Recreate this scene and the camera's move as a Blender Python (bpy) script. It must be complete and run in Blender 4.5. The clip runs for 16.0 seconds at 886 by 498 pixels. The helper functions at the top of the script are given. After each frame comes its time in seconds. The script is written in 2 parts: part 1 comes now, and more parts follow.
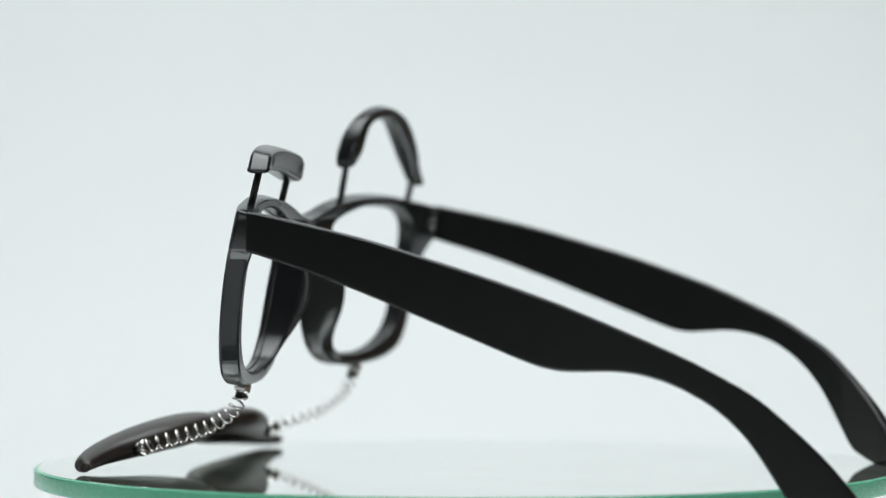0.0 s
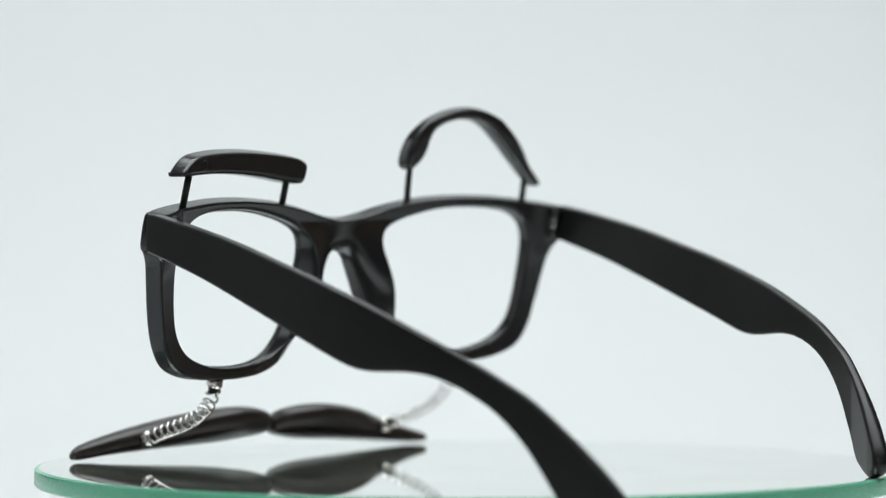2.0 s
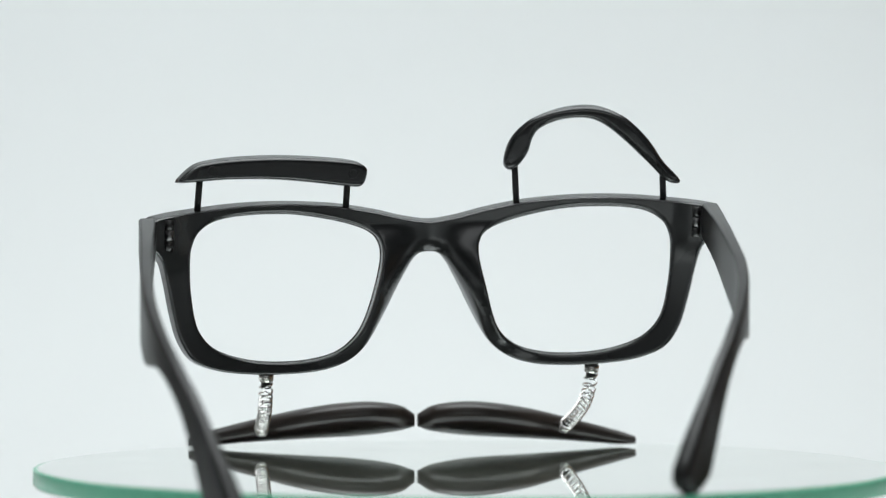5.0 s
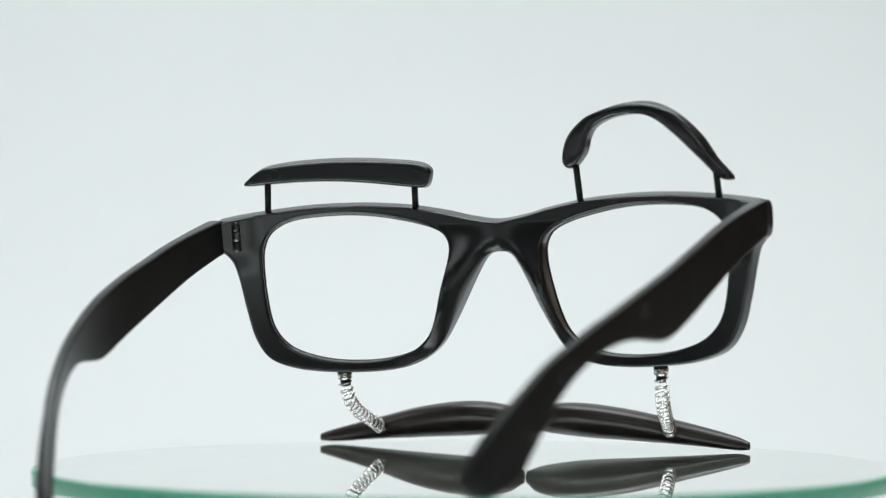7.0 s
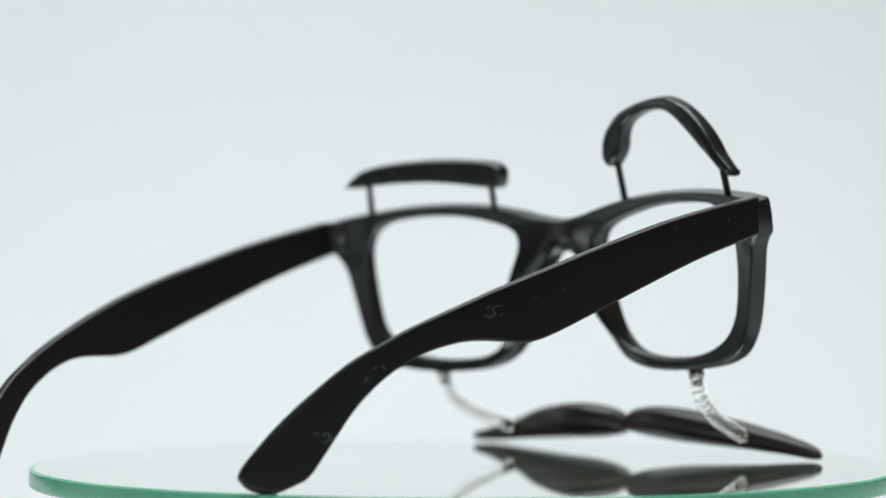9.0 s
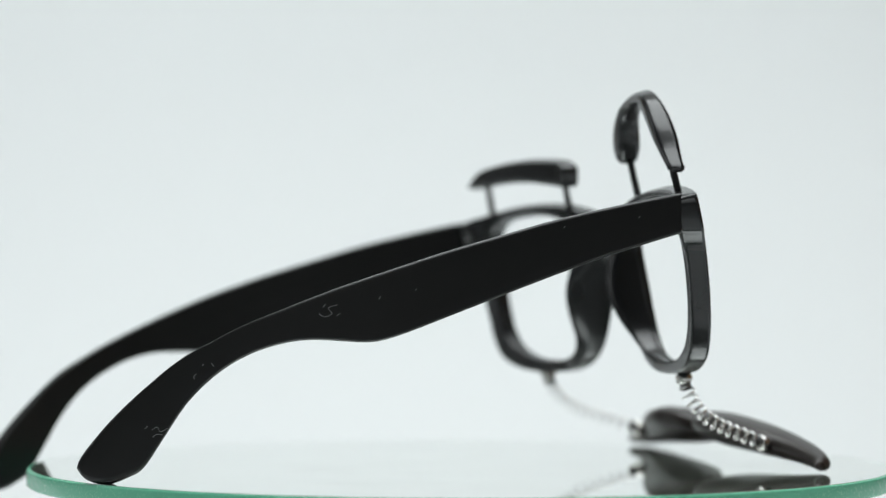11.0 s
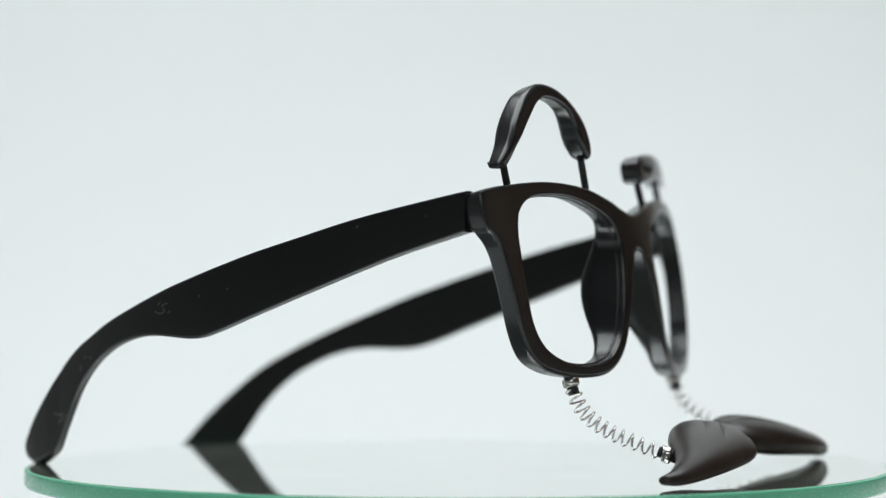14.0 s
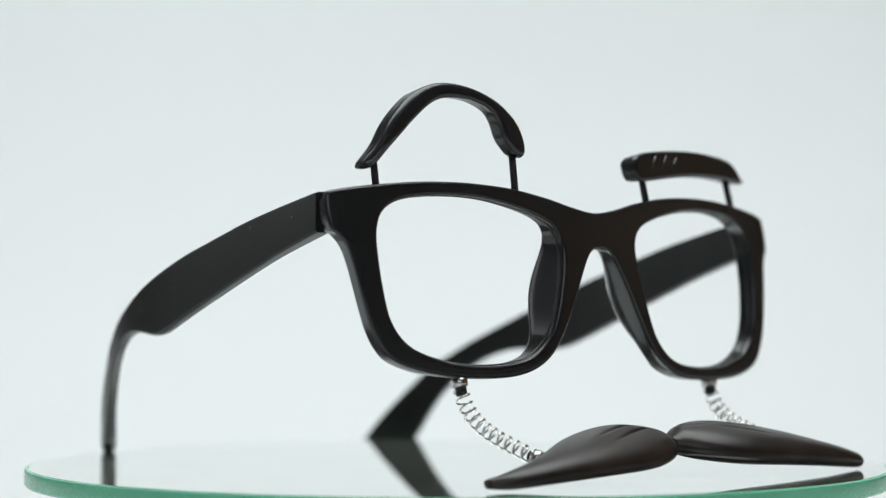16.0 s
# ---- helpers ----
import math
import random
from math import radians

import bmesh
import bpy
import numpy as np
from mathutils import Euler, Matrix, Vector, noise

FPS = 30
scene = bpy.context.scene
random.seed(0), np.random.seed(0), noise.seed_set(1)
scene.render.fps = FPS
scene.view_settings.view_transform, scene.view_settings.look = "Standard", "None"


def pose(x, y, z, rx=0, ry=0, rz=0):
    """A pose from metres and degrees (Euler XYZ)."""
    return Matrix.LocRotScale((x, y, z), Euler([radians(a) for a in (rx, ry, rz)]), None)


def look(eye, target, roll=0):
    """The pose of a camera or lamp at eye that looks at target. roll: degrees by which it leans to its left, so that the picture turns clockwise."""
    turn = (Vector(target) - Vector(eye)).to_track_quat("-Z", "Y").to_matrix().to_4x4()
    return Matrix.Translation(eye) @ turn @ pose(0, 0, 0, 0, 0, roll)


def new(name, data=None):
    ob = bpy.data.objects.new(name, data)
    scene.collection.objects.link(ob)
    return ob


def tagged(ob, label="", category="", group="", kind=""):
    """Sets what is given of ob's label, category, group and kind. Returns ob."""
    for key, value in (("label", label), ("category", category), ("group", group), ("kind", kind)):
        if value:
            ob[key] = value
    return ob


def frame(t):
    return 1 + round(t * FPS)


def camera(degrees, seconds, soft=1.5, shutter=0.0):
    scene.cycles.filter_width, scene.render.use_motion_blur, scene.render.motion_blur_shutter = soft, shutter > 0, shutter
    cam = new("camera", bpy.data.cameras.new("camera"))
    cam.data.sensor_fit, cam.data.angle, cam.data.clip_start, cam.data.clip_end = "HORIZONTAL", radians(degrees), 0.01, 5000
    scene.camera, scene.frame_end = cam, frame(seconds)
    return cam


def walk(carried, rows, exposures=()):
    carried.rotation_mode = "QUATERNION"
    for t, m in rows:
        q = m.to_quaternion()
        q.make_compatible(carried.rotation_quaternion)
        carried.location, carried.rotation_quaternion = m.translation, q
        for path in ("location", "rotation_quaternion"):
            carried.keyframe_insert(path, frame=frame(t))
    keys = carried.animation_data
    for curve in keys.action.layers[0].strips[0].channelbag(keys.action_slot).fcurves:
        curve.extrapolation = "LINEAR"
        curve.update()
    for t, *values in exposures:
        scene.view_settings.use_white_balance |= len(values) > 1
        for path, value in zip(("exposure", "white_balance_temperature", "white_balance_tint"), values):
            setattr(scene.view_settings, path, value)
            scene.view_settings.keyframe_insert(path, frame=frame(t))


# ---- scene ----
# camera: low, on a stand, with a long lens
EYE = Vector((0.0, -0.700, 0.0467))
PITCH, YAW = radians(0.415), radians(0.387)
VIEW = Vector((-math.sin(YAW) * math.cos(PITCH), math.cos(YAW) * math.cos(PITCH), math.sin(PITCH)))
cam = camera(17.29, 16.0, soft=1.25)
cam.data.dof.use_dof = True
cam.data.dof.aperture_fstop = 10.0
walk(cam, [(0.0, look(EYE, EYE + VIEW, 0.087)), (16.0, look(EYE, EYE + VIEW, 0.087))])

# the focus, which follows the nearest part and goes back to the front as it faces away: metres at each second
FOCUS = [(0, 0.653), (2, 0.672), (4, 0.704), (5, 0.728), (6, 0.746), (7, 0.744), (7.6, 0.705), (8, 0.662), (8.6, 0.650), (10, 0.642), (12, 0.636), (14, 0.644), (16, 0.652)]
focus = new("focus_mark")
walk(focus, [(t, pose(*(EYE + VIEW * d))) for t, d in FOCUS])
cam.data.dof.focus_object = focus

# turn of the turntable, degrees at each second
TURN = [(0, 0.12), (1, -13.51), (2, -26.75), (3, -39.73), (4, -52.55), (5, -65.3), (6, -78.07), (7, -90.91), (8, -103.87), (9, -116.99), (10, -130.26), (11, -143.67), (12, -157.18), (13, -170.7), (14, -184.14), (15, -197.35), (16, -210.16)]


# ---- light ----
world = bpy.data.worlds.new("studio_air")
scene.world = world
world.use_nodes = True
world.node_tree.nodes["Background"].inputs[0].default_value = (0.75, 0.85, 0.9, 1)
world.node_tree.nodes["Background"].inputs[1].default_value = 0.02
scene.view_settings.exposure = 0.0


def softbox(name, eye, target, sx, sy, power, colour):
    lamp = bpy.data.lights.new(name, "AREA")
    lamp.shape, lamp.size, lamp.size_y, lamp.energy, lamp.color = "RECTANGLE", sx, sy, power, colour
    ob = new(name, lamp)
    ob.matrix_world = look(eye, target)
    return ob


softbox("overhead_softbox", (0.06, 0.26, 1.30), (0.06, 0.72, 0.05), 1.2, 1.3, 22.4, (0.945, 1.0, 1.01))
# unseen side lamp, added to even out the brightness of the backdrop
softbox("backdrop_fill", (-1.0, 0.35, 0.5), (-0.05, 1.25, 0.38), 0.5, 0.8, 2.2, (0.945, 1.0, 1.01))
# unseen fill high behind the camera, added to lift faces turned towards it
softbox("front_fill", (0.0, -1.7, 0.85), (0.0, 0.0, 0.05), 1.3, 0.6, 4.0, (0.95, 0.99, 1.0))



# ---- materials ----
def material(name, colour, rough=0.5, metal=0.0, spec=0.5, vary=0.15, scale=120.0, bump=0.0, rvary=0.1):
    m = bpy.data.materials.new(name)
    m.use_nodes = True
    t = m.node_tree
    b = t.nodes["Principled BSDF"]
    b.inputs["Metallic"].default_value = metal
    b.inputs["Specular IOR Level"].default_value = spec
    co = t.nodes.new("ShaderNodeTexCoord")
    big, fine = t.nodes.new("ShaderNodeTexNoise"), t.nodes.new("ShaderNodeTexNoise")
    big.inputs["Scale"].default_value, big.inputs["Detail"].default_value = scale * 0.2, 3
    fine.inputs["Scale"].default_value, fine.inputs["Detail"].default_value = scale * 22, 3
    for n in (big, fine):
        t.links.new(co.outputs["Object"], n.inputs["Vector"])
    ramp = t.nodes.new("ShaderNodeMapRange")
    ramp.inputs["From Min"].default_value, ramp.inputs["From Max"].default_value = 0.3, 0.7
    ramp.inputs["To Min"].default_value, ramp.inputs["To Max"].default_value = 1 - vary, 1 + vary
    t.links.new(big.outputs["Fac"], ramp.inputs["Value"])
    mul = t.nodes.new("ShaderNodeVectorMath")
    mul.operation = "SCALE"
    mul.inputs[0].default_value = colour
    t.links.new(ramp.outputs["Result"], mul.inputs["Scale"])
    t.links.new(mul.outputs["Vector"], b.inputs["Base Color"])
    rr = t.nodes.new("ShaderNodeMapRange")
    rr.inputs["From Min"].default_value, rr.inputs["From Max"].default_value = 0.3, 0.7
    rr.inputs["To Min"].default_value, rr.inputs["To Max"].default_value = max(0, rough - rvary), rough + rvary
    t.links.new(fine.outputs["Fac"], rr.inputs["Value"])
    t.links.new(rr.outputs["Result"], b.inputs["Roughness"])
    if bump:
        bm = t.nodes.new("ShaderNodeBump")
        bm.inputs["Strength"].default_value, bm.inputs["Distance"].default_value = bump, 0.0002
        t.links.new(fine.outputs["Fac"], bm.inputs["Height"])
        t.links.new(bm.outputs["Normal"], b.inputs["Normal"])
    return m


M_BLACK = material("black_plastic", (0.0145, 0.0153, 0.0160), 0.245, 0, 0.58, 0.2, 150, 0.0, 0.008)
M_SATIN = material("black_satin_plastic", (0.0056, 0.0056, 0.0056), 0.34, 0, 0.44, 0.2, 150, 0.02, 0.03)
M_SCUFF = material("scuffed_plastic", (0.22, 0.22, 0.225), 0.7)
M_MOUSTACHE = material("dark_brown_black_plastic", (0.0215, 0.0155, 0.0128), 0.37, 0, 0.5, 0.4, 420, 0.03, 0.06)
M_ROD = material("black_rod_plastic", (0.012, 0.012, 0.012), 0.4)
M_RUBBER = material("black_rubber", (0.012, 0.012, 0.012), 0.3)
M_STEEL = material("bright_spring_steel", (0.82, 0.81, 0.79), 0.16, 1.0, 0.5, 0.05, 300, 0, 0.05)
M_NICKEL = material("nickel_collar", (0.70, 0.68, 0.65), 0.22, 1.0, 0.5, 0.08, 300, 0, 0.05)
M_GUN = material("dark_hinge_metal", (0.16, 0.16, 0.16), 0.35, 1.0)
M_PAPER = material("white_paper_backdrop", (0.80, 0.82, 0.82), 0.85, 0, 0.2, 0.015, 8, 0.02, 0.03)
M_WALL = material("brown_studio_wall", (0.44, 0.26, 0.15), 0.8, 0, 0.3, 0.12, 6)
M_DARK = material("dark_studio_wall", (0.14, 0.14, 0.14), 0.8, 0, 0.3, 0.12, 6)
M_CEIL = material("grey_studio_paint", (0.5, 0.51, 0.52), 0.8, 0, 0.3, 0.08, 6)
M_TABLE = material("white_table_board", (0.78, 0.79, 0.79), 0.6, 0, 0.3, 0.03, 10)
M_BASE = material("white_turntable_plastic", (0.7, 0.7, 0.7), 0.4, 0, 0.5, 0.03, 60)
# opaque: the strong green stands in for light carried inside the glass
M_GLASS = material("green_glass_edge", (0.16, 0.56, 0.36), 0.25, 0, 0.5, 0.06, 90, 0, 0.04)


def mirror_material():
    m = material("mirror_glass", (0.91, 0.945, 0.925), 0.012, 1.0, 0.5, 0.015, 60, 0, 0.004)
    t = m.node_tree
    out, b = t.nodes["Material Output"], t.nodes["Principled BSDF"]
    # a little olive diffuse paints in the lift of dark reflections, varied by noise
    haze = t.nodes.new("ShaderNodeBsdfDiffuse")
    haze.inputs["Color"].default_value = (0.62, 0.68, 0.58, 1)
    mottle, co, ramp = t.nodes.new("ShaderNodeTexNoise"), t.nodes.new("ShaderNodeTexCoord"), t.nodes.new("ShaderNodeMapRange")
    mottle.inputs["Scale"].default_value, mottle.inputs["Detail"].default_value = 40, 6
    ramp.inputs["From Min"].default_value, ramp.inputs["From Max"].default_value = 0.35, 0.75
    ramp.inputs["To Min"].default_value, ramp.inputs["To Max"].default_value = 0.03, 0.065
    mix = t.nodes.new("ShaderNodeMixShader")
    t.links.new(co.outputs["Object"], mottle.inputs["Vector"])
    t.links.new(mottle.outputs["Fac"], ramp.inputs["Value"])
    t.links.new(ramp.outputs["Result"], mix.inputs[0])
    t.links.new(b.outputs[0], mix.inputs[1])
    t.links.new(haze.outputs[0], mix.inputs[2])
    t.links.new(mix.outputs[0], out.inputs["Surface"])
    return m


M_MIRROR = mirror_material()


# ---- mesh helpers ----
def finish(name, me, mat, parent, label, weighted=True):
    me.materials.clear()
    me.materials.append(mat)
    for p in me.polygons:
        p.use_smooth = True
    ob = new(name, me)
    if parent:
        ob.parent = parent
    if label:
        tagged(ob, label)
    if weighted:
        w = ob.modifiers.new("normals", "WEIGHTED_NORMAL")
        w.weight = 90
    return ob


def part(name, bm, mat, parent=None, label="", weighted=False):
    bmesh.ops.recalc_face_normals(bm, faces=bm.faces)
    me = bpy.data.meshes.new(name)
    bm.to_mesh(me)
    bm.free()
    return finish(name, me, mat, parent, label, weighted)


def smooth_loop(pts, steps=6, closed=True):
    """A Catmull-Rom curve through control points."""
    n, res = len(pts), []
    for i in range(n if closed else n - 1):
        if closed:
            a, b, c, d = (Vector(pts[(i + k) % n]) for k in (-1, 0, 1, 2))
        else:
            b, c = Vector(pts[i]), Vector(pts[i + 1])
            a = Vector(pts[i - 1]) if i else 2 * b - c
            d = Vector(pts[i + 2]) if i + 2 < n else 2 * c - b
        for k in range(steps):
            t = k / steps
            res.append(0.5 * ((2 * b) + (c - a) * t + (2 * a - 5 * b + 4 * c - d) * t * t + (3 * b - a - 3 * c + d) * t ** 3))
    if not closed:
        res.append(Vector(pts[-1]))
    return res


def plate(name, loops, half, bevel, shape, mat, parent, label="", resolution=3, cell=(3.0, 2.2)):
    """A flat plate with holes, from outlines in mm, rounded at its edges and bent by shape(x, y, depth)."""
    cu = bpy.data.curves.new(name, "CURVE")
    cu.dimensions, cu.fill_mode = "2D", "BOTH"
    cu.extrude, cu.bevel_depth, cu.bevel_resolution, cu.offset = half - bevel, bevel, resolution, -bevel
    for loop in loops:
        s = cu.splines.new("POLY")
        s.points.add(len(loop) - 1)
        for p, q in zip(s.points, loop):
            p.co = (q[0], q[1], 0, 1)
        s.use_cyclic_u = True
    tmp = new(name + "_outline", cu)
    deps = bpy.context.evaluated_depsgraph_get()
    me = bpy.data.meshes.new_from_object(tmp.evaluated_get(deps))
    bpy.data.objects.remove(tmp)
    bpy.data.curves.remove(cu)
    bm = bmesh.new()
    bm.from_mesh(me)
    bpy.data.meshes.remove(me)
    bmesh.ops.remove_doubles(bm, verts=bm.verts, dist=0.001)
    for axis, step in enumerate(cell):
        cuts = np.arange(min(v.co[axis] for v in bm.verts) + step / 2, max(v.co[axis] for v in bm.verts), step)
        for c in cuts:
            place, way = [0.0, 0.0, 0.0], [0.0, 0.0, 0.0]
            place[axis], way[axis] = float(c), 1.0
            bmesh.ops.bisect_plane(bm, geom=bm.verts[:] + bm.edges[:] + bm.faces[:], dist=0.0005, plane_co=place, plane_no=way)
    for v in bm.verts:
        v.co = shape(v.co.x, v.co.y, v.co.z)
    return part(name, bm, mat, parent, label, True)


def loft(rings, closed_ends=True):
    """A bmesh skinned over rings of points."""
    bm = bmesh.new()
    vs = [[bm.verts.new(p) for p in r] for r in rings]
    n = len(vs[0])
    for a, b in zip(vs, vs[1:]):
        for k in range(n):
            bm.faces.new((a[k], a[(k + 1) % n], b[(k + 1) % n], b[k]))
    if closed_ends:
        bm.faces.new(vs[0][::-1])
        bm.faces.new(vs[-1])
    return bm


def tube(path, radius, sides=10):
    """Rings round a path; radius is a number or a list."""
    path = [Vector(p) for p in path]
    rings, side = [], None
    for i, p in enumerate(path):
        d = (path[min(i + 1, len(path) - 1)] - path[max(i - 1, 0)]).normalized()
        if side is None:
            side = d.orthogonal().normalized()
        side = (side - d * side.dot(d)).normalized()
        up = d.cross(side)
        r = radius[i] if isinstance(radius, (list, tuple)) else radius
        rings.append([p + r * (math.cos(a) * side + math.sin(a) * up) for a in (2 * math.pi * k / sides for k in range(sides))])
    return loft(rings)


# ---- the studio ----
def box(name, x0, x1, y0, y1, z0, z1, mat, label):
    bm = bmesh.new()
    bmesh.ops.create_cube(bm, size=1)
    for v in bm.verts:
        v.co = (x0 + (v.co.x + 0.5) * (x1 - x0), y0 + (v.co.y + 0.5) * (y1 - y0), z0 + (v.co.z + 0.5) * (z1 - z0))
    return tagged(part(name, bm, mat), label, kind="structure")


TABLE = -0.085
box("floor", -2.0, 2.0, -2.2, 2.2, -0.90, -0.80, M_DARK, "dark grey plain studio floor")
box("wall_north", -2.0, 2.0, 2.1, 2.2, -0.80, 1.80, M_WALL, "brown plain studio wall behind the backdrop")
box("wall_south", -2.0, 2.0, -2.2, -2.1, -0.80, 1.80, M_DARK, "dark grey plain studio wall")
box("wall_east", 1.9, 2.0, -2.1, 2.1, -0.80, 1.80, M_WALL, "brown plain studio wall")
box("wall_west", -2.0, -1.9, -2.1, 2.1, -0.80, 1.80, M_CEIL, "grey plain studio wall")
box("ceiling", -2.0, 2.0, -2.2, 2.2, 1.80, 1.90, M_CEIL, "grey plain studio ceiling")


def backdrop():
    """A paper sweep: flat on the table, curving up behind."""
    prof, r, y1, t = [], 0.30, 1.30, 0.002
    for y in np.linspace(-0.86, y1 - r, 10):
        prof.append((y, TABLE + t))
    for k in range(1, 17):
        a = k / 16 * math.pi / 2
        prof.append((y1 - r + r * math.sin(a), TABLE + t + r - r * math.cos(a)))
    prof.append((y1, 1.25))
    bm = bmesh.new()
    cols = []
    for x in (-0.72, 0.60):
        cols.append([(bm.verts.new((x, y, z)), bm.verts.new((x, y + (0.0016 if z > TABLE + 0.2 else 0), z - (0.0016 if z < TABLE + 0.2 else 0)))) for y, z in prof])
    for i in range(len(prof) - 1):
        a, b = cols
        bm.faces.new((a[i][0], b[i][0], b[i + 1][0], a[i + 1][0]))
        bm.faces.new((a[i][1], a[i + 1][1], b[i + 1][1], b[i][1]))
    return tagged(part("backdrop", bm, M_PAPER), "seamless white paper sweep curving up behind the turntable", kind="structure")


backdrop()


def table():
    t = tagged(new("table"), "plain white table board under the paper sweep", "table")
    bm = bmesh.new()
    bmesh.ops.create_cube(bm, size=1)
    for v in bm.verts:
        v.co = (v.co.x * 2.1, 0.21 + v.co.y * 2.20, TABLE - 0.015 + v.co.z * 0.03)
    part("tabletop", bm, M_TABLE, t)
    for x in (-0.98, 0.98):
        for y in (-0.80, 1.24):
            part("leg", tube([(x, y, TABLE - 0.03), (x, y, -0.80)], 0.025, 16), M_TABLE, t)
    return t


table()


# ---- the turntable ----
def turned(profile, segments, centre=(0, 0)):
    """A solid of revolution from (radius, z) pairs, closed at the axis."""
    rings = [[(centre[0] + r * math.cos(a), centre[1] + r * math.sin(a), z) for a in (2 * math.pi * k / segments for k in range(segments))] for r, z in profile]
    return loft(rings)


def turntable():
    t = tagged(new("turntable"), "small round mirror-topped turntable with a green glass edge", "turntable")
    c, r = (0.0010, 0.0006), 0.1030
    e = 0.0005
    rounded = [(r - e + e * math.cos(k), -e + e * math.sin(k)) for k in (radians(15 * j) for j in range(7))]
    part("glass_plate", turned([(0.02, -0.0042), (r - 0.0005, -0.0042), (r, -0.0037)] + [(x, z - 0.0001) for x, z in rounded] + [(0.02, -0.0001)], 256, c), M_GLASS, t, "thick glass plate with a green polished edge", True)
    face = part("mirror_face", turned([(0.001, -0.0002), (r - 0.0010, -0.0002), (r - 0.0010, 0.0), (0.001, 0.0)], 256, c), M_MIRROR, t, "mirrored top face")
    for p in face.data.polygons:
        p.use_smooth = False
    part("hub", turned([(0.03, -0.0130), (0.045, -0.0130), (0.045, -0.0042), (0.03, -0.0042)], 64), M_BASE, t)
    return t


def plinth():
    b = tagged(new("plinth"), "plain round white plinth under the mirror plate", "plinth")
    part("drum", turned([(0.02, TABLE + 0.002), (0.062, TABLE + 0.002), (0.064, TABLE + 0.004), (0.064, -0.0150), (0.062, -0.0130), (0.02, -0.0130)], 96), M_BASE, b, "", True)
    return b


plate_disc = turntable()
plinth()

# ---- the glasses ----
# their own axes: u across from the wearer's left to right, w forward, z up; mm in the outlines below
ANGLE = radians(16.25)
AXIS_U = Vector((math.sin(ANGLE), math.cos(ANGLE), 0))
AXIS_W = Vector((-math.cos(ANGLE), math.sin(ANGLE), 0))
MID_U, FRONT_W, BOW, TILT, LEAN, TOP_Z, BULGE = -0.0027, 0.03845, 2.12, 0.112, 0.0289, 0.0636, 0.0016


def at(u, w, z):
    return AXIS_U * (u + MID_U) + AXIS_W * w + Vector((0, 0, z))


def on_front(x, y, depth):
    """From mm on the bowed, tilted front, and depth in mm towards its face, to the place."""
    u, s = x / 1000, y / 1000
    n = Vector((2 * BOW * u, 1.0)).normalized() * depth / 1000
    swell = BULGE * max(0.0, 1 - ((y - 42.0) / 21.5) ** 2)
    return at(u + n.x, FRONT_W - BOW * u * u + TILT * (TOP_Z - s) + swell + n.y, s + LEAN * u)


def mirrored(pts):
    return [(-x, y) for x, y in reversed(pts)]


glasses = tagged(new("glasses"), "black plastic joke glasses without lenses, with eyebrows and sprung moustache", "glasses")

HALF_FRONT = [(7, 61.1), (14, 62.8), (24, 64.5), (36, 65.3), (48, 65.1), (60, 63.9), (70, 62.4), (72.6, 61.3), (73.0, 57), (72.4, 53.6),
              (70.6, 52.2), (68.8, 49.8), (67.4, 45), (65.7, 37.5), (63.6, 30.6), (60.1, 25.6), (54, 23.0), (46, 21.8), (36, 21.5), (27, 22.2),
              (20.5, 24.4), (15.6, 28.5), (11.5, 35.5), (7.6, 43.3), (4.5, 48.9), (2.4, 51.1)]
OPENING = [(61.3, 50), (60.7, 54.6), (58.6, 58.2), (53.5, 60.9), (44.5, 62.0), (34, 61.8), (23, 59.8), (15.6, 57.2), (12.6, 53.8), (12.2, 49.0),
           (13.6, 42), (15.8, 35), (18.6, 30.2), (23.5, 26.5), (31, 24.7), (40, 24.5), (48, 25.7), (55, 28.6), (59.2, 33.8), (60.9, 42)]
EDGE_X, EDGE_Y = [0.0] + [p[0] for p in HALF_FRONT[:8]], [60.1] + [p[1] for p in HALF_FRONT[:8]]


# smooth lines of the nose edge and of the opening beside it, by height
NOSE_EDGE = np.polyfit([24.4, 28.5, 35.0, 42.6, 48.4, 54.0], [20.5, 15.6, 11.5, 7.6, 4.4, 1.5], 3)
HOLE_EDGE = np.polyfit([25.5, 30.2, 35.0, 42.0, 49.0, 55.0], [24.5, 18.6, 15.8, 13.6, 12.2, 13.2], 3)



# the arch over the nose, from one lower end over the middle to the other
HALF_ARCH = [(2.4, 51.1), (4.5, 48.9), (7.6, 43.3), (11.5, 35.5), (15.6, 28.5), (20.5, 24.4)]
ARCH = np.array([tuple(p) for p in smooth_loop(mirrored(HALF_ARCH) + [(0, 51.5)] + HALF_ARCH, 12, False)])


def nose_gap(x, y):
    """How far a point of the front lies from the edge of the nose arch, mm."""
    return float(np.min(np.hypot(ARCH[:, 0] - x, ARCH[:, 1] - y)))


def ease(t):
    t = min(1.0, max(0.0, t))
    return t * t * (3 - 2 * t)


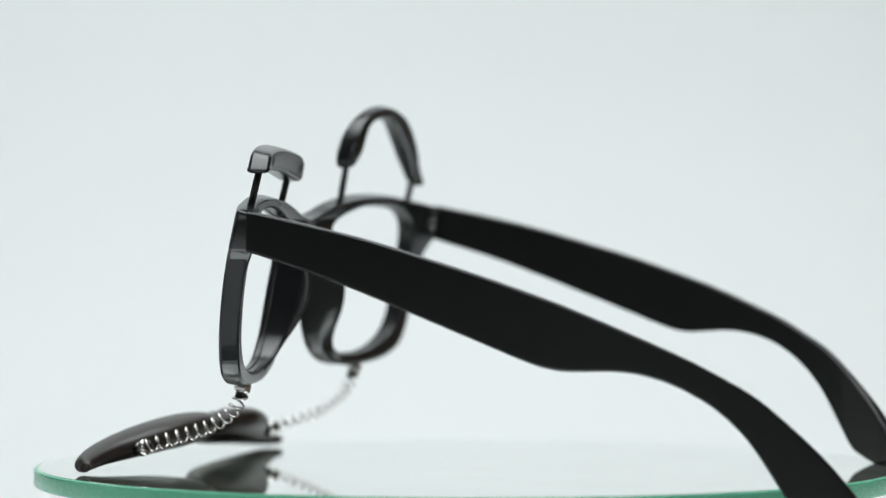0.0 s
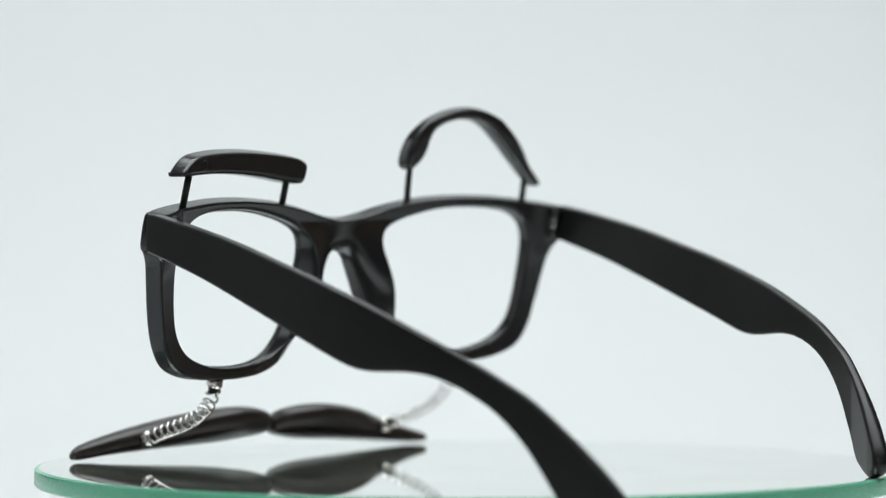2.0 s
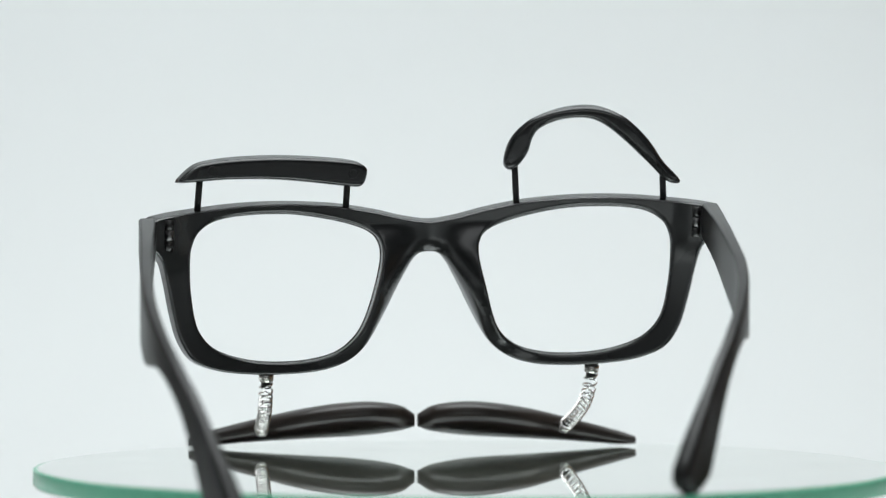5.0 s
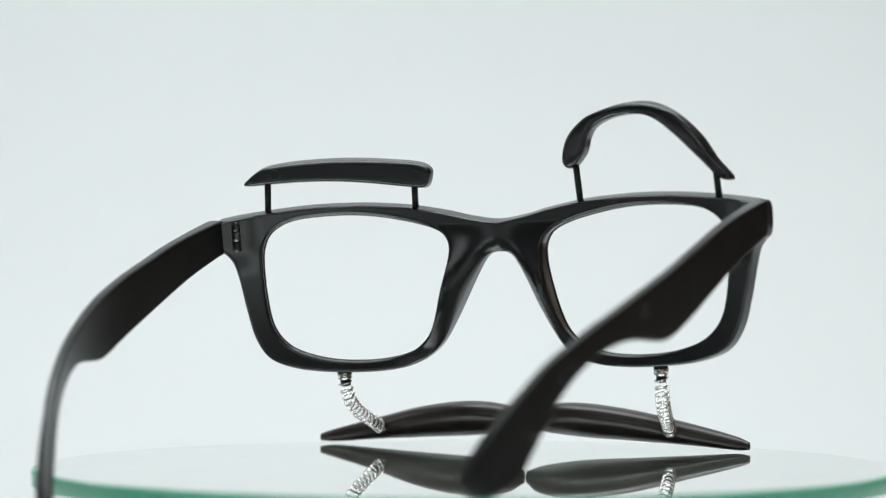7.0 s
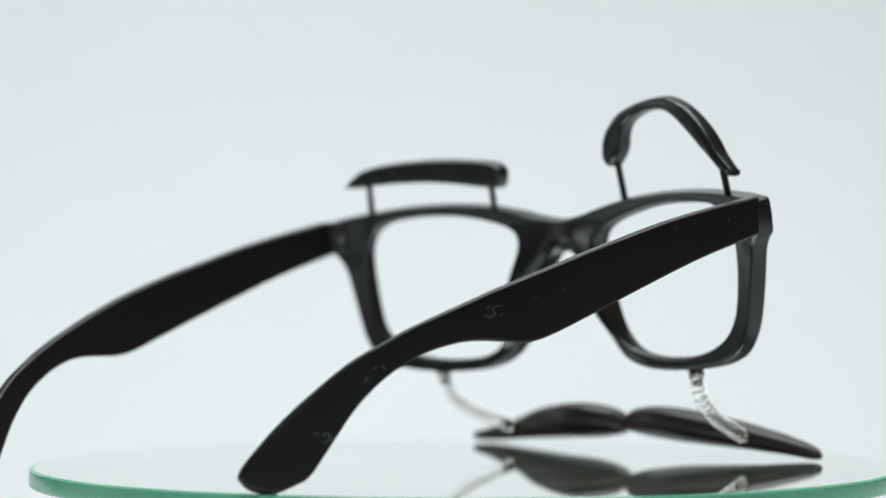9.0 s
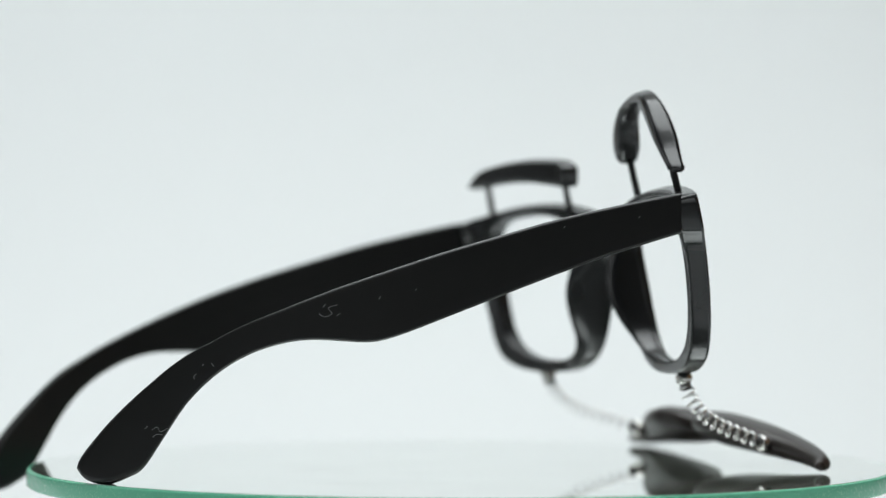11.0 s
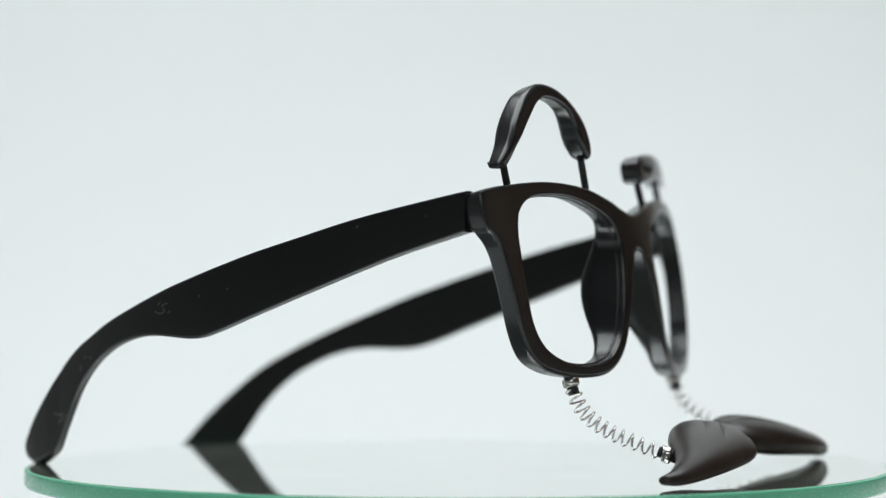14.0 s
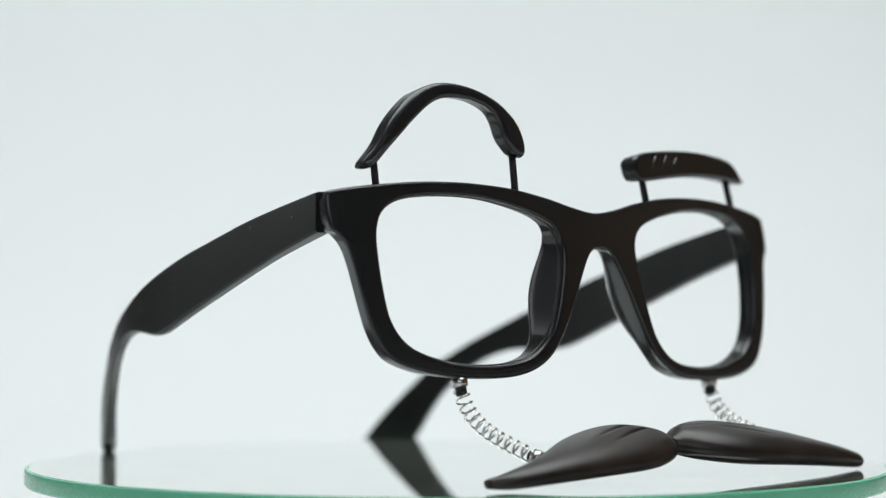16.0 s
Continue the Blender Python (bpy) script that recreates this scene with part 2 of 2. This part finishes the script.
def front_shape(x, y, depth):
    """The front, with its top edge slanting down to the back and its ends wrapping backward."""
    near = (y - float(np.interp(abs(x), EDGE_X, EDGE_Y)) + 2.6) / 2.6
    if near > 0:
        y -= 1.3 * (2.4 - depth) / 4.8 * near
    if depth < 0 and abs(x) < 28 and 23 < y < 59:
        # nose pads: the inner rims swell backward, flaring towards the openings
        edge, hole = float(np.polyval(NOSE_EDGE, y)), float(np.polyval(HOLE_EDGE, y))
        across = min(1.0, max(0.0, (abs(x) - edge + 1.0) / (hole - edge + 0.4)))
        side = x / math.sqrt(x * x + 9.0)
        f = ((59.0 - y) / 36.0) ** 0.95
        swell = math.sin(math.pi * f) ** 1.6 * (0.34 + 0.66 * across * across * (3 - 2 * across)) * side * side * -depth / 2.4
        x += 1.2 * swell * side
        depth -= 6.8 * swell
    if depth < 0 and abs(x) < 20:
        # the back rolls over softly towards the nose
        depth += 1.5 * max(0.0, 1 - nose_gap(x, y) / 3.6) ** 2 * ease((y - 23) / 8) * min(1.0, -depth / 2.4)
    lug = ease((abs(x) - 60.5) / 5.5) * ease((y - 46.5) / 8.0)
    if depth < 0:
        # the outer rims are thinner behind; the lugs reach back to the hinges
        depth *= 1 + 0.35 * lug - 0.06 * (1 - lug) * min(1.0, max(0.0, (abs(x) - 30) / 18))
    end = max(0.0, (abs(x) - 64.0) / 9.0) ** 1.5
    x -= math.copysign(1.0 * end, x)
    return on_front(x, y, depth - 0.6 * end)


outer = smooth_loop([(0, 60.1)] + HALF_FRONT + [(0, 51.5)] + mirrored(HALF_FRONT), 5)
front = plate("front_frame", [outer, smooth_loop(OPENING, 6), smooth_loop(mirrored(OPENING), 6)], 2.4, 0.9, front_shape, M_BLACK, glasses, "", 4, (1.0, 0.95))


def lens_groove(side):
    """A fine moulded lip inside the rim, where a lens would sit."""
    pts = smooth_loop(OPENING, 6)
    mid = sum((Vector(p) for p in pts), Vector((0, 0))) / len(pts)
    rings = []
    for p in pts:
        d = (p - mid).normalized()
        ring = []
        for k in range(8):
            a = 2 * math.pi * k / 8
            q = p + d * (0.12 + 0.42 * math.cos(a))
            ring.append(on_front(side * q.x, q.y, 0.5 + 0.42 * math.sin(a)))
        rings.append(ring)
    part("lens_groove", loft(rings + rings[:1], False), M_BLACK, glasses, "moulded lens groove inside the rim")


for side in (-1, 1):
    lens_groove(side)


# temples: height of the upper and lower edge along the length, mm
TEMPLE_TOP = [(-1.5, 63.5), (0, 63.3), (14.8, 60.35), (27.2, 57.55), (39.7, 54.1), (52.4, 50.5), (65.1, 46.4), (78.9, 41.6), (93.2, 36.1), (100.5, 32.5),
              (107.8, 28.3), (115.2, 22.3), (122.6, 15.3), (128.6, 8.3), (130.8, 5.2), (131.5, 3.6)]
TEMPLE_LOW = [(-1.5, 54.6), (0, 54.2), (14.8, 49.8), (27.2, 45.5), (39.7, 40.9), (52.3, 36.2), (60, 33.3), (65, 31.7), (69, 31.2), (74, 31.5), (80, 31.9),
              (86, 31.4), (93.2, 29.2), (100.5, 24.9), (107, 18.4), (112.9, 9.5), (116.6, 4.0), (119.6, 2.0), (124.4, 0.1), (129.0, 0.7), (131.5, 3.0)]


def thickness(d):
    """Half a temple's thickness, mm: slim behind the bend, with a fuller tip."""
    return float(np.interp(d, [0, 20, 80, 102, 114, 120, 126], [2.1, 1.55, 1.3, 1.1, 1.15, 1.6, 1.95]))


def plan(root, slope, bend, d):
    """Where a temple's middle runs in plan at d mm from its hinge: across, forward, and its inward angle."""
    e, run, steps = 0.0, 0.0, 40
    for k in range(steps):
        ang = slope + bend * max(0.0, (k + 0.5) / steps * d / 1000 - 0.05)
        e += math.sin(ang) * d / 1000 / steps
        run += math.cos(ang) * d / 1000 / steps
    return root - e, 0.0249 - run, slope + bend * max(0.0, d / 1000 - 0.05)


# root across, inward slope and bend of each temple
RIGHT, LEFT = (0.0695, 0.105, 6.93), (0.0718, -0.042, 5.9)


def temple(side, root, slope, bend, drop, reach, start):
    top, low = smooth_loop(TEMPLE_TOP, 8, False), smooth_loop(TEMPLE_LOW, 8, False)
    tx, tz = [p.x for p in top], [p.y for p in top]
    lx, lz = [p.x for p in low], [p.y for p in low]
    dx, dz = [q[0] for q in drop], [q[1] for q in drop]
    rings = []
    stations = [start, start + 0.12] + list(np.linspace(start + 0.4, 60, 34)) + list(np.linspace(61, 112, 46)) + list(np.linspace(113, 131.4, 36))
    for d in stations:
        hi, lo = float(np.interp(d, tx, tz)), float(np.interp(d, lx, lz))
        sink = float(np.interp(d, dx, dz))
        half = thickness(d)
        half *= min(1.0, 0.25 + math.sqrt(max(0.0, (131.5 - d) / 2.2)))
        r = min(0.75 + 0.8 * ease((d - 108) / 14), (hi - lo) * 0.4, half * (0.6 + 0.3 * ease((d - 108) / 14)))
        ring = []
        for cx, cz, a0 in ((1, 1, 0), (-1, 1, 90), (-1, -1, 180), (1, -1, 270)):
            for k in range(4):
                a = radians(a0 + 30 * k)
                ring.append((cx * (half - r) + r * math.cos(a), (hi - r if cz > 0 else lo + r) + r * math.sin(a)))
        mid_u, mid_w, g = plan(root, slope, bend, d + reach * max(0.0, (d - 60) / 65))
        pts = []
        for x, z in ring:
            pts.append(at(side * (mid_u + x / 1000 * math.cos(g)), mid_w - x / 1000 * math.sin(g), (z + sink) / 1000))
        rings.append(pts)
    part("temple", loft(rings), M_SATIN, glasses, "", True)


temple(1, *RIGHT, [(0, 0.2), (40, 0), (75, -0.2), (88, -0.6), (102, -0.85), (116, -0.5), (131, 0)], 1.4, -1.5)
temple(-1, *LEFT, [(0, -4.2), (67, -5.7), (95, -7.6), (125, -8.3), (140, -8.5)], 1.7, -2.0)


def hinge(side):
    for k, z in enumerate((60.2, 57.6, 55.0)):
        a, b = on_front(side * 67.3, z + 0.6, -3.7), on_front(side * 67.3, z - 1.6, -3.7)
        p = part("hinge", tube([a, b], 0.0011, 14), M_GUN if k == 1 else M_RUBBER, glasses, "small barrel hinge knuckle", False)
    return p


for side in (-1, 1):
    hinge(side)

# pale scuffs on the right temple
def scuff(points):
    path = []
    for d, z in smooth_loop(points, 4, False):
        mid_u, mid_w, g = plan(*RIGHT, d)
        thick = thickness(d) / 1000
        path.append(at(mid_u + thick * math.cos(g), mid_w - thick * math.sin(g), z / 1000))
    part("scuff", tube(path, 0.00007, 5), M_SCUFF, glasses, "pale scuff mark")


for marks in (
        [(75.2, 39.2), (77.2, 38.5), (76.4, 37.3), (78.0, 36.6), (79.2, 37.2)],
        [(77.8, 39.4), (78.4, 38.6)], [(74.6, 37.4), (75.4, 36.8)],
        [(112.0, 12.3), (113.6, 11.6), (114.2, 12.6), (115.4, 12.0)], [(113.0, 10.9), (114.4, 11.0), (115.2, 10.4)], [(116.4, 12.8), (117.0, 12.2)],
        [(105.6, 24.2), (106.2, 23.6), (106.0, 23.0)], [(101.8, 25.8), (102.4, 26.6)], [(104.0, 26.4), (104.3, 25.9)],
        [(25.0, 56.4), (25.3, 56.0)], [(58.2, 42.6), (58.6, 42.2)], [(8.0, 58.6), (8.3, 58.2)], [(66.0, 41.0), (66.4, 40.4)]):
    scuff(marks)

# eyebrows
FLAT_BROW = [(-64.6, 70.6), (-60.4, 74.6), (-55, 76.0), (-47, 76.7), (-37.5, 76.8), (-27, 76.1), (-19.8, 75.1), (-17.0, 73.5), (-16.7, 71.4), (-17.6, 68.8),
             (-19.8, 68.2), (-26.5, 69.0), (-34, 69.9), (-42, 70.5), (-50, 70.6), (-57, 70.3), (-63, 69.9)]
ARCHED_BROW = [(18.4, 73.5), (19.4, 78.2), (21.9, 81.7), (26, 84.75), (32, 87.15), (38.6, 87.95), (44, 86.85), (49.5, 83.45), (54.7, 78.25), (58.5, 72.65),
               (62.4, 68.3), (62.2, 67), (59.2, 67.9), (54.5, 72.65), (48.3, 78.65), (43, 82.75), (38, 84.25), (32, 83.65), (27.5, 81.75), (25.6, 79.25), (24.5, 75.75), (22.2, 72.6), (19.8, 71.6)]


def brow_shape(low, high, lean, back, thick):
    """Upper edge slanting down to the back; lean: mm by which the top leans back; back: mm behind the front's middle at the
    inner and the outer end; thick: how thick it is at each height."""
    def shape(x, y, depth):
        depth *= float(np.interp(y, [q[0] for q in thick], [q[1] for q in thick]))
        if y > low:
            y -= 1.3 * (2.5 - depth) / 5 * (y - low) / (high - low)
        return on_front(x, y, depth - lean * (y - 68) / 19 - float(np.interp(abs(x), [20, 60], back)))
    return shape


eyebrow = plate("eyebrow", [smooth_loop(FLAT_BROW, 6)], 2.5, 1.1, brow_shape(70.5, 76.6, 0, (1.1, 1.1), [(68, 1.0), (76.6, 0.96)]), M_BLACK, glasses, "straight black eyebrow", 5)
plate("eyebrow", [smooth_loop(ARCHED_BROW, 6)], 2.7, 1.5, brow_shape(84, 87.5, 1.0, (1.0, 0.4), [(67, 0.66), (71, 0.85), (75, 1.03), (80, 1.0), (84, 0.88), (87.5, 0.76)]), M_BLACK, glasses, "raised arched black eyebrow", 5)
for x in (-22.4, -26.6, -30.8):
    path = [on_front(x - 3.0 * t, 71.0 + 4.2 * t, 1.4 - 0.25 * abs(2 * t - 1) ** 2) for t in (k / 8 for k in range(9))]
    part("strand", tube(path, [0.00004 + 0.0005 * math.sin(math.pi * k / 8) for k in range(9)], 8), M_BLACK, eyebrow)

for x, y in ((-20.3, 71.3), (-56.6, 72.6)):
    ring = [on_front(x + 1.15 * math.cos(k), y + 1.15 * math.sin(k), -3.57) for k in (2 * math.pi * j / 24 for j in range(25))]
    part("peg_mark", tube(ring, 0.0001, 6), M_SATIN, eyebrow, "faint round moulding mark")

for x0, y0, x1, y1 in ((-59.2, 63.2, -58.9, 71.0), (-21.5, 62.4, -21.4, 70.0), (22.0, 63.2, 21.3, 73.0), (58.7, 63.4, 58.4, 70.0)):
    part("rod", tube([on_front(x0, y0, 0), on_front(x1, y1, -0.9)], 0.00082, 14), M_ROD, glasses)


# moustache: two lobes, slanting forward and down
def moustache():
    m = None
    for side in (-1, 1):
        spine = smooth_loop([(0.5, 64.6, 7.4), (5, 65.4, 7.9), (15, 66.5, 7.7), (29, 68.6, 6.4), (44, 71.4, 4.1), (54.8, 71.0, 2.3), (59.0, 68.9, 1.7)], 14, False)
        wide = smooth_loop([(1.6, 1.7), (6.4, 3.2), (10.0, 4.0), (9.0, 3.7), (5.0, 2.7), (2.5, 1.8), (1.2, 1.0)], 14, False)
        rings = []
        for i, (p, q) in enumerate(zip(spine, wide)):
            f = i / (len(spine) - 1)
            slant = radians(19 - 9 * f)
            ring = []
            for k in range(200):
                a = 2 * math.pi * k / 200
                x, y = q.x * math.cos(a), q.y * math.sin(a)
                # carved strands on the upper side
                if y > 0 and 0.16 < f < 0.48:
                    for lane in (-0.30, 0.12):
                        c = math.cos(a) - lane - 2.2 * (f - 0.36)
                        y -= 0.7 * math.exp(-(c / 0.036) ** 2) * max(0.0, min(1, (f - 0.16) * 9, (0.48 - f) * 7))
                w, z = x * math.cos(slant) + y * math.sin(slant), -x * math.sin(slant) + y * math.cos(slant)
                ring.append(at(side * p.x / 1000, (p.y + 0.2 - 0.036 * side * p.x + w) / 1000, (p.z + z) / 1000))
            rings.append(ring)
        bm = loft(rings)
        part("moustache_half", bm, M_MOUSTACHE, glasses, "dark moulded moustache half with carved strands", False)


moustache()


def bezier(p, n):
    p = [Vector(q) for q in p]
    return [(1 - t) ** 3 * p[0] + 3 * t * (1 - t) ** 2 * p[1] + 3 * t * t * (1 - t) * p[2] + t ** 3 * p[3] for t in (k / n for k in range(n + 1))]


def spring(side, top, low):
    """A coil from a peg under the frame to a peg at the back of the moustache."""
    top, low = Vector(top), Vector(low)
    drift = (low.x - top.x) / (low.y - top.y)
    path = bezier([top, top + Vector((0.0022 * drift, 0.0022, -0.0085)), low + Vector((-0.0095 * drift, -0.0095, 0.0035)), low], 40)
    coil, turns, n, r = [], 12, 12 * 18, 0.0016
    for i in range(n + 1):
        t = i / n
        x = t * (len(path) - 1)
        j = min(int(x), len(path) - 2)
        p, d = path[j].lerp(path[j + 1], x - j), (path[j + 1] - path[j]).normalized()
        s = Vector((1, 0, 0))
        s = (s - d * s.dot(d)).normalized()
        b, a = d.cross(s), 2 * math.pi * turns * t
        q = p + r * (math.cos(a) * s + math.sin(a) * b)
        coil.append(at(q.x, q.y, q.z))
    sp = part("spring", tube(coil, 0.00027, 7), M_STEEL, glasses, "fine bright steel coil spring")
    P = lambda q: at(q.x, q.y, q.z)
    d0 = (path[1] - path[0]).normalized()
    d1 = (path[-1] - path[-2]).normalized()
    up = top - d0 * 0.004
    part("peg", tube([P(up - d0 * 0.001), P(top + d0 * 0.0012)], 0.0013, 14), M_RUBBER, sp, "black peg")
    part("collar", tube([P(top - d0 * 0.0026), P(top - d0 * 0.0024), P(top - d0 * 0.0008), P(top - d0 * 0.0006)], [0.0016, 0.0019, 0.0019, 0.0016], 24), M_NICKEL, sp, "silver collar")
    part("peg", tube([P(low - d1 * 0.0014), P(low + d1 * 0.003)], 0.0012, 14), M_RUBBER, sp, "black peg")
    part("collar", tube([P(low - d1 * 0.0003), P(low), P(low + d1 * 0.0016), P(low + d1 * 0.0018)], [0.0016, 0.0019, 0.0019, 0.0016], 24), M_NICKEL, sp, "silver collar")


spring(-1, (-0.0413, 0.0402, 0.0182), (-0.0405, 0.0640, 0.0056))
spring(1, (0.0420, 0.0408, 0.0202), (0.0393, 0.0612, 0.0062))


def motions():
    for thing in (plate_disc, glasses):
        walk(thing, [(t, pose(0, 0, 0, 0, 0, a)) for t, a in TURN])


motions()
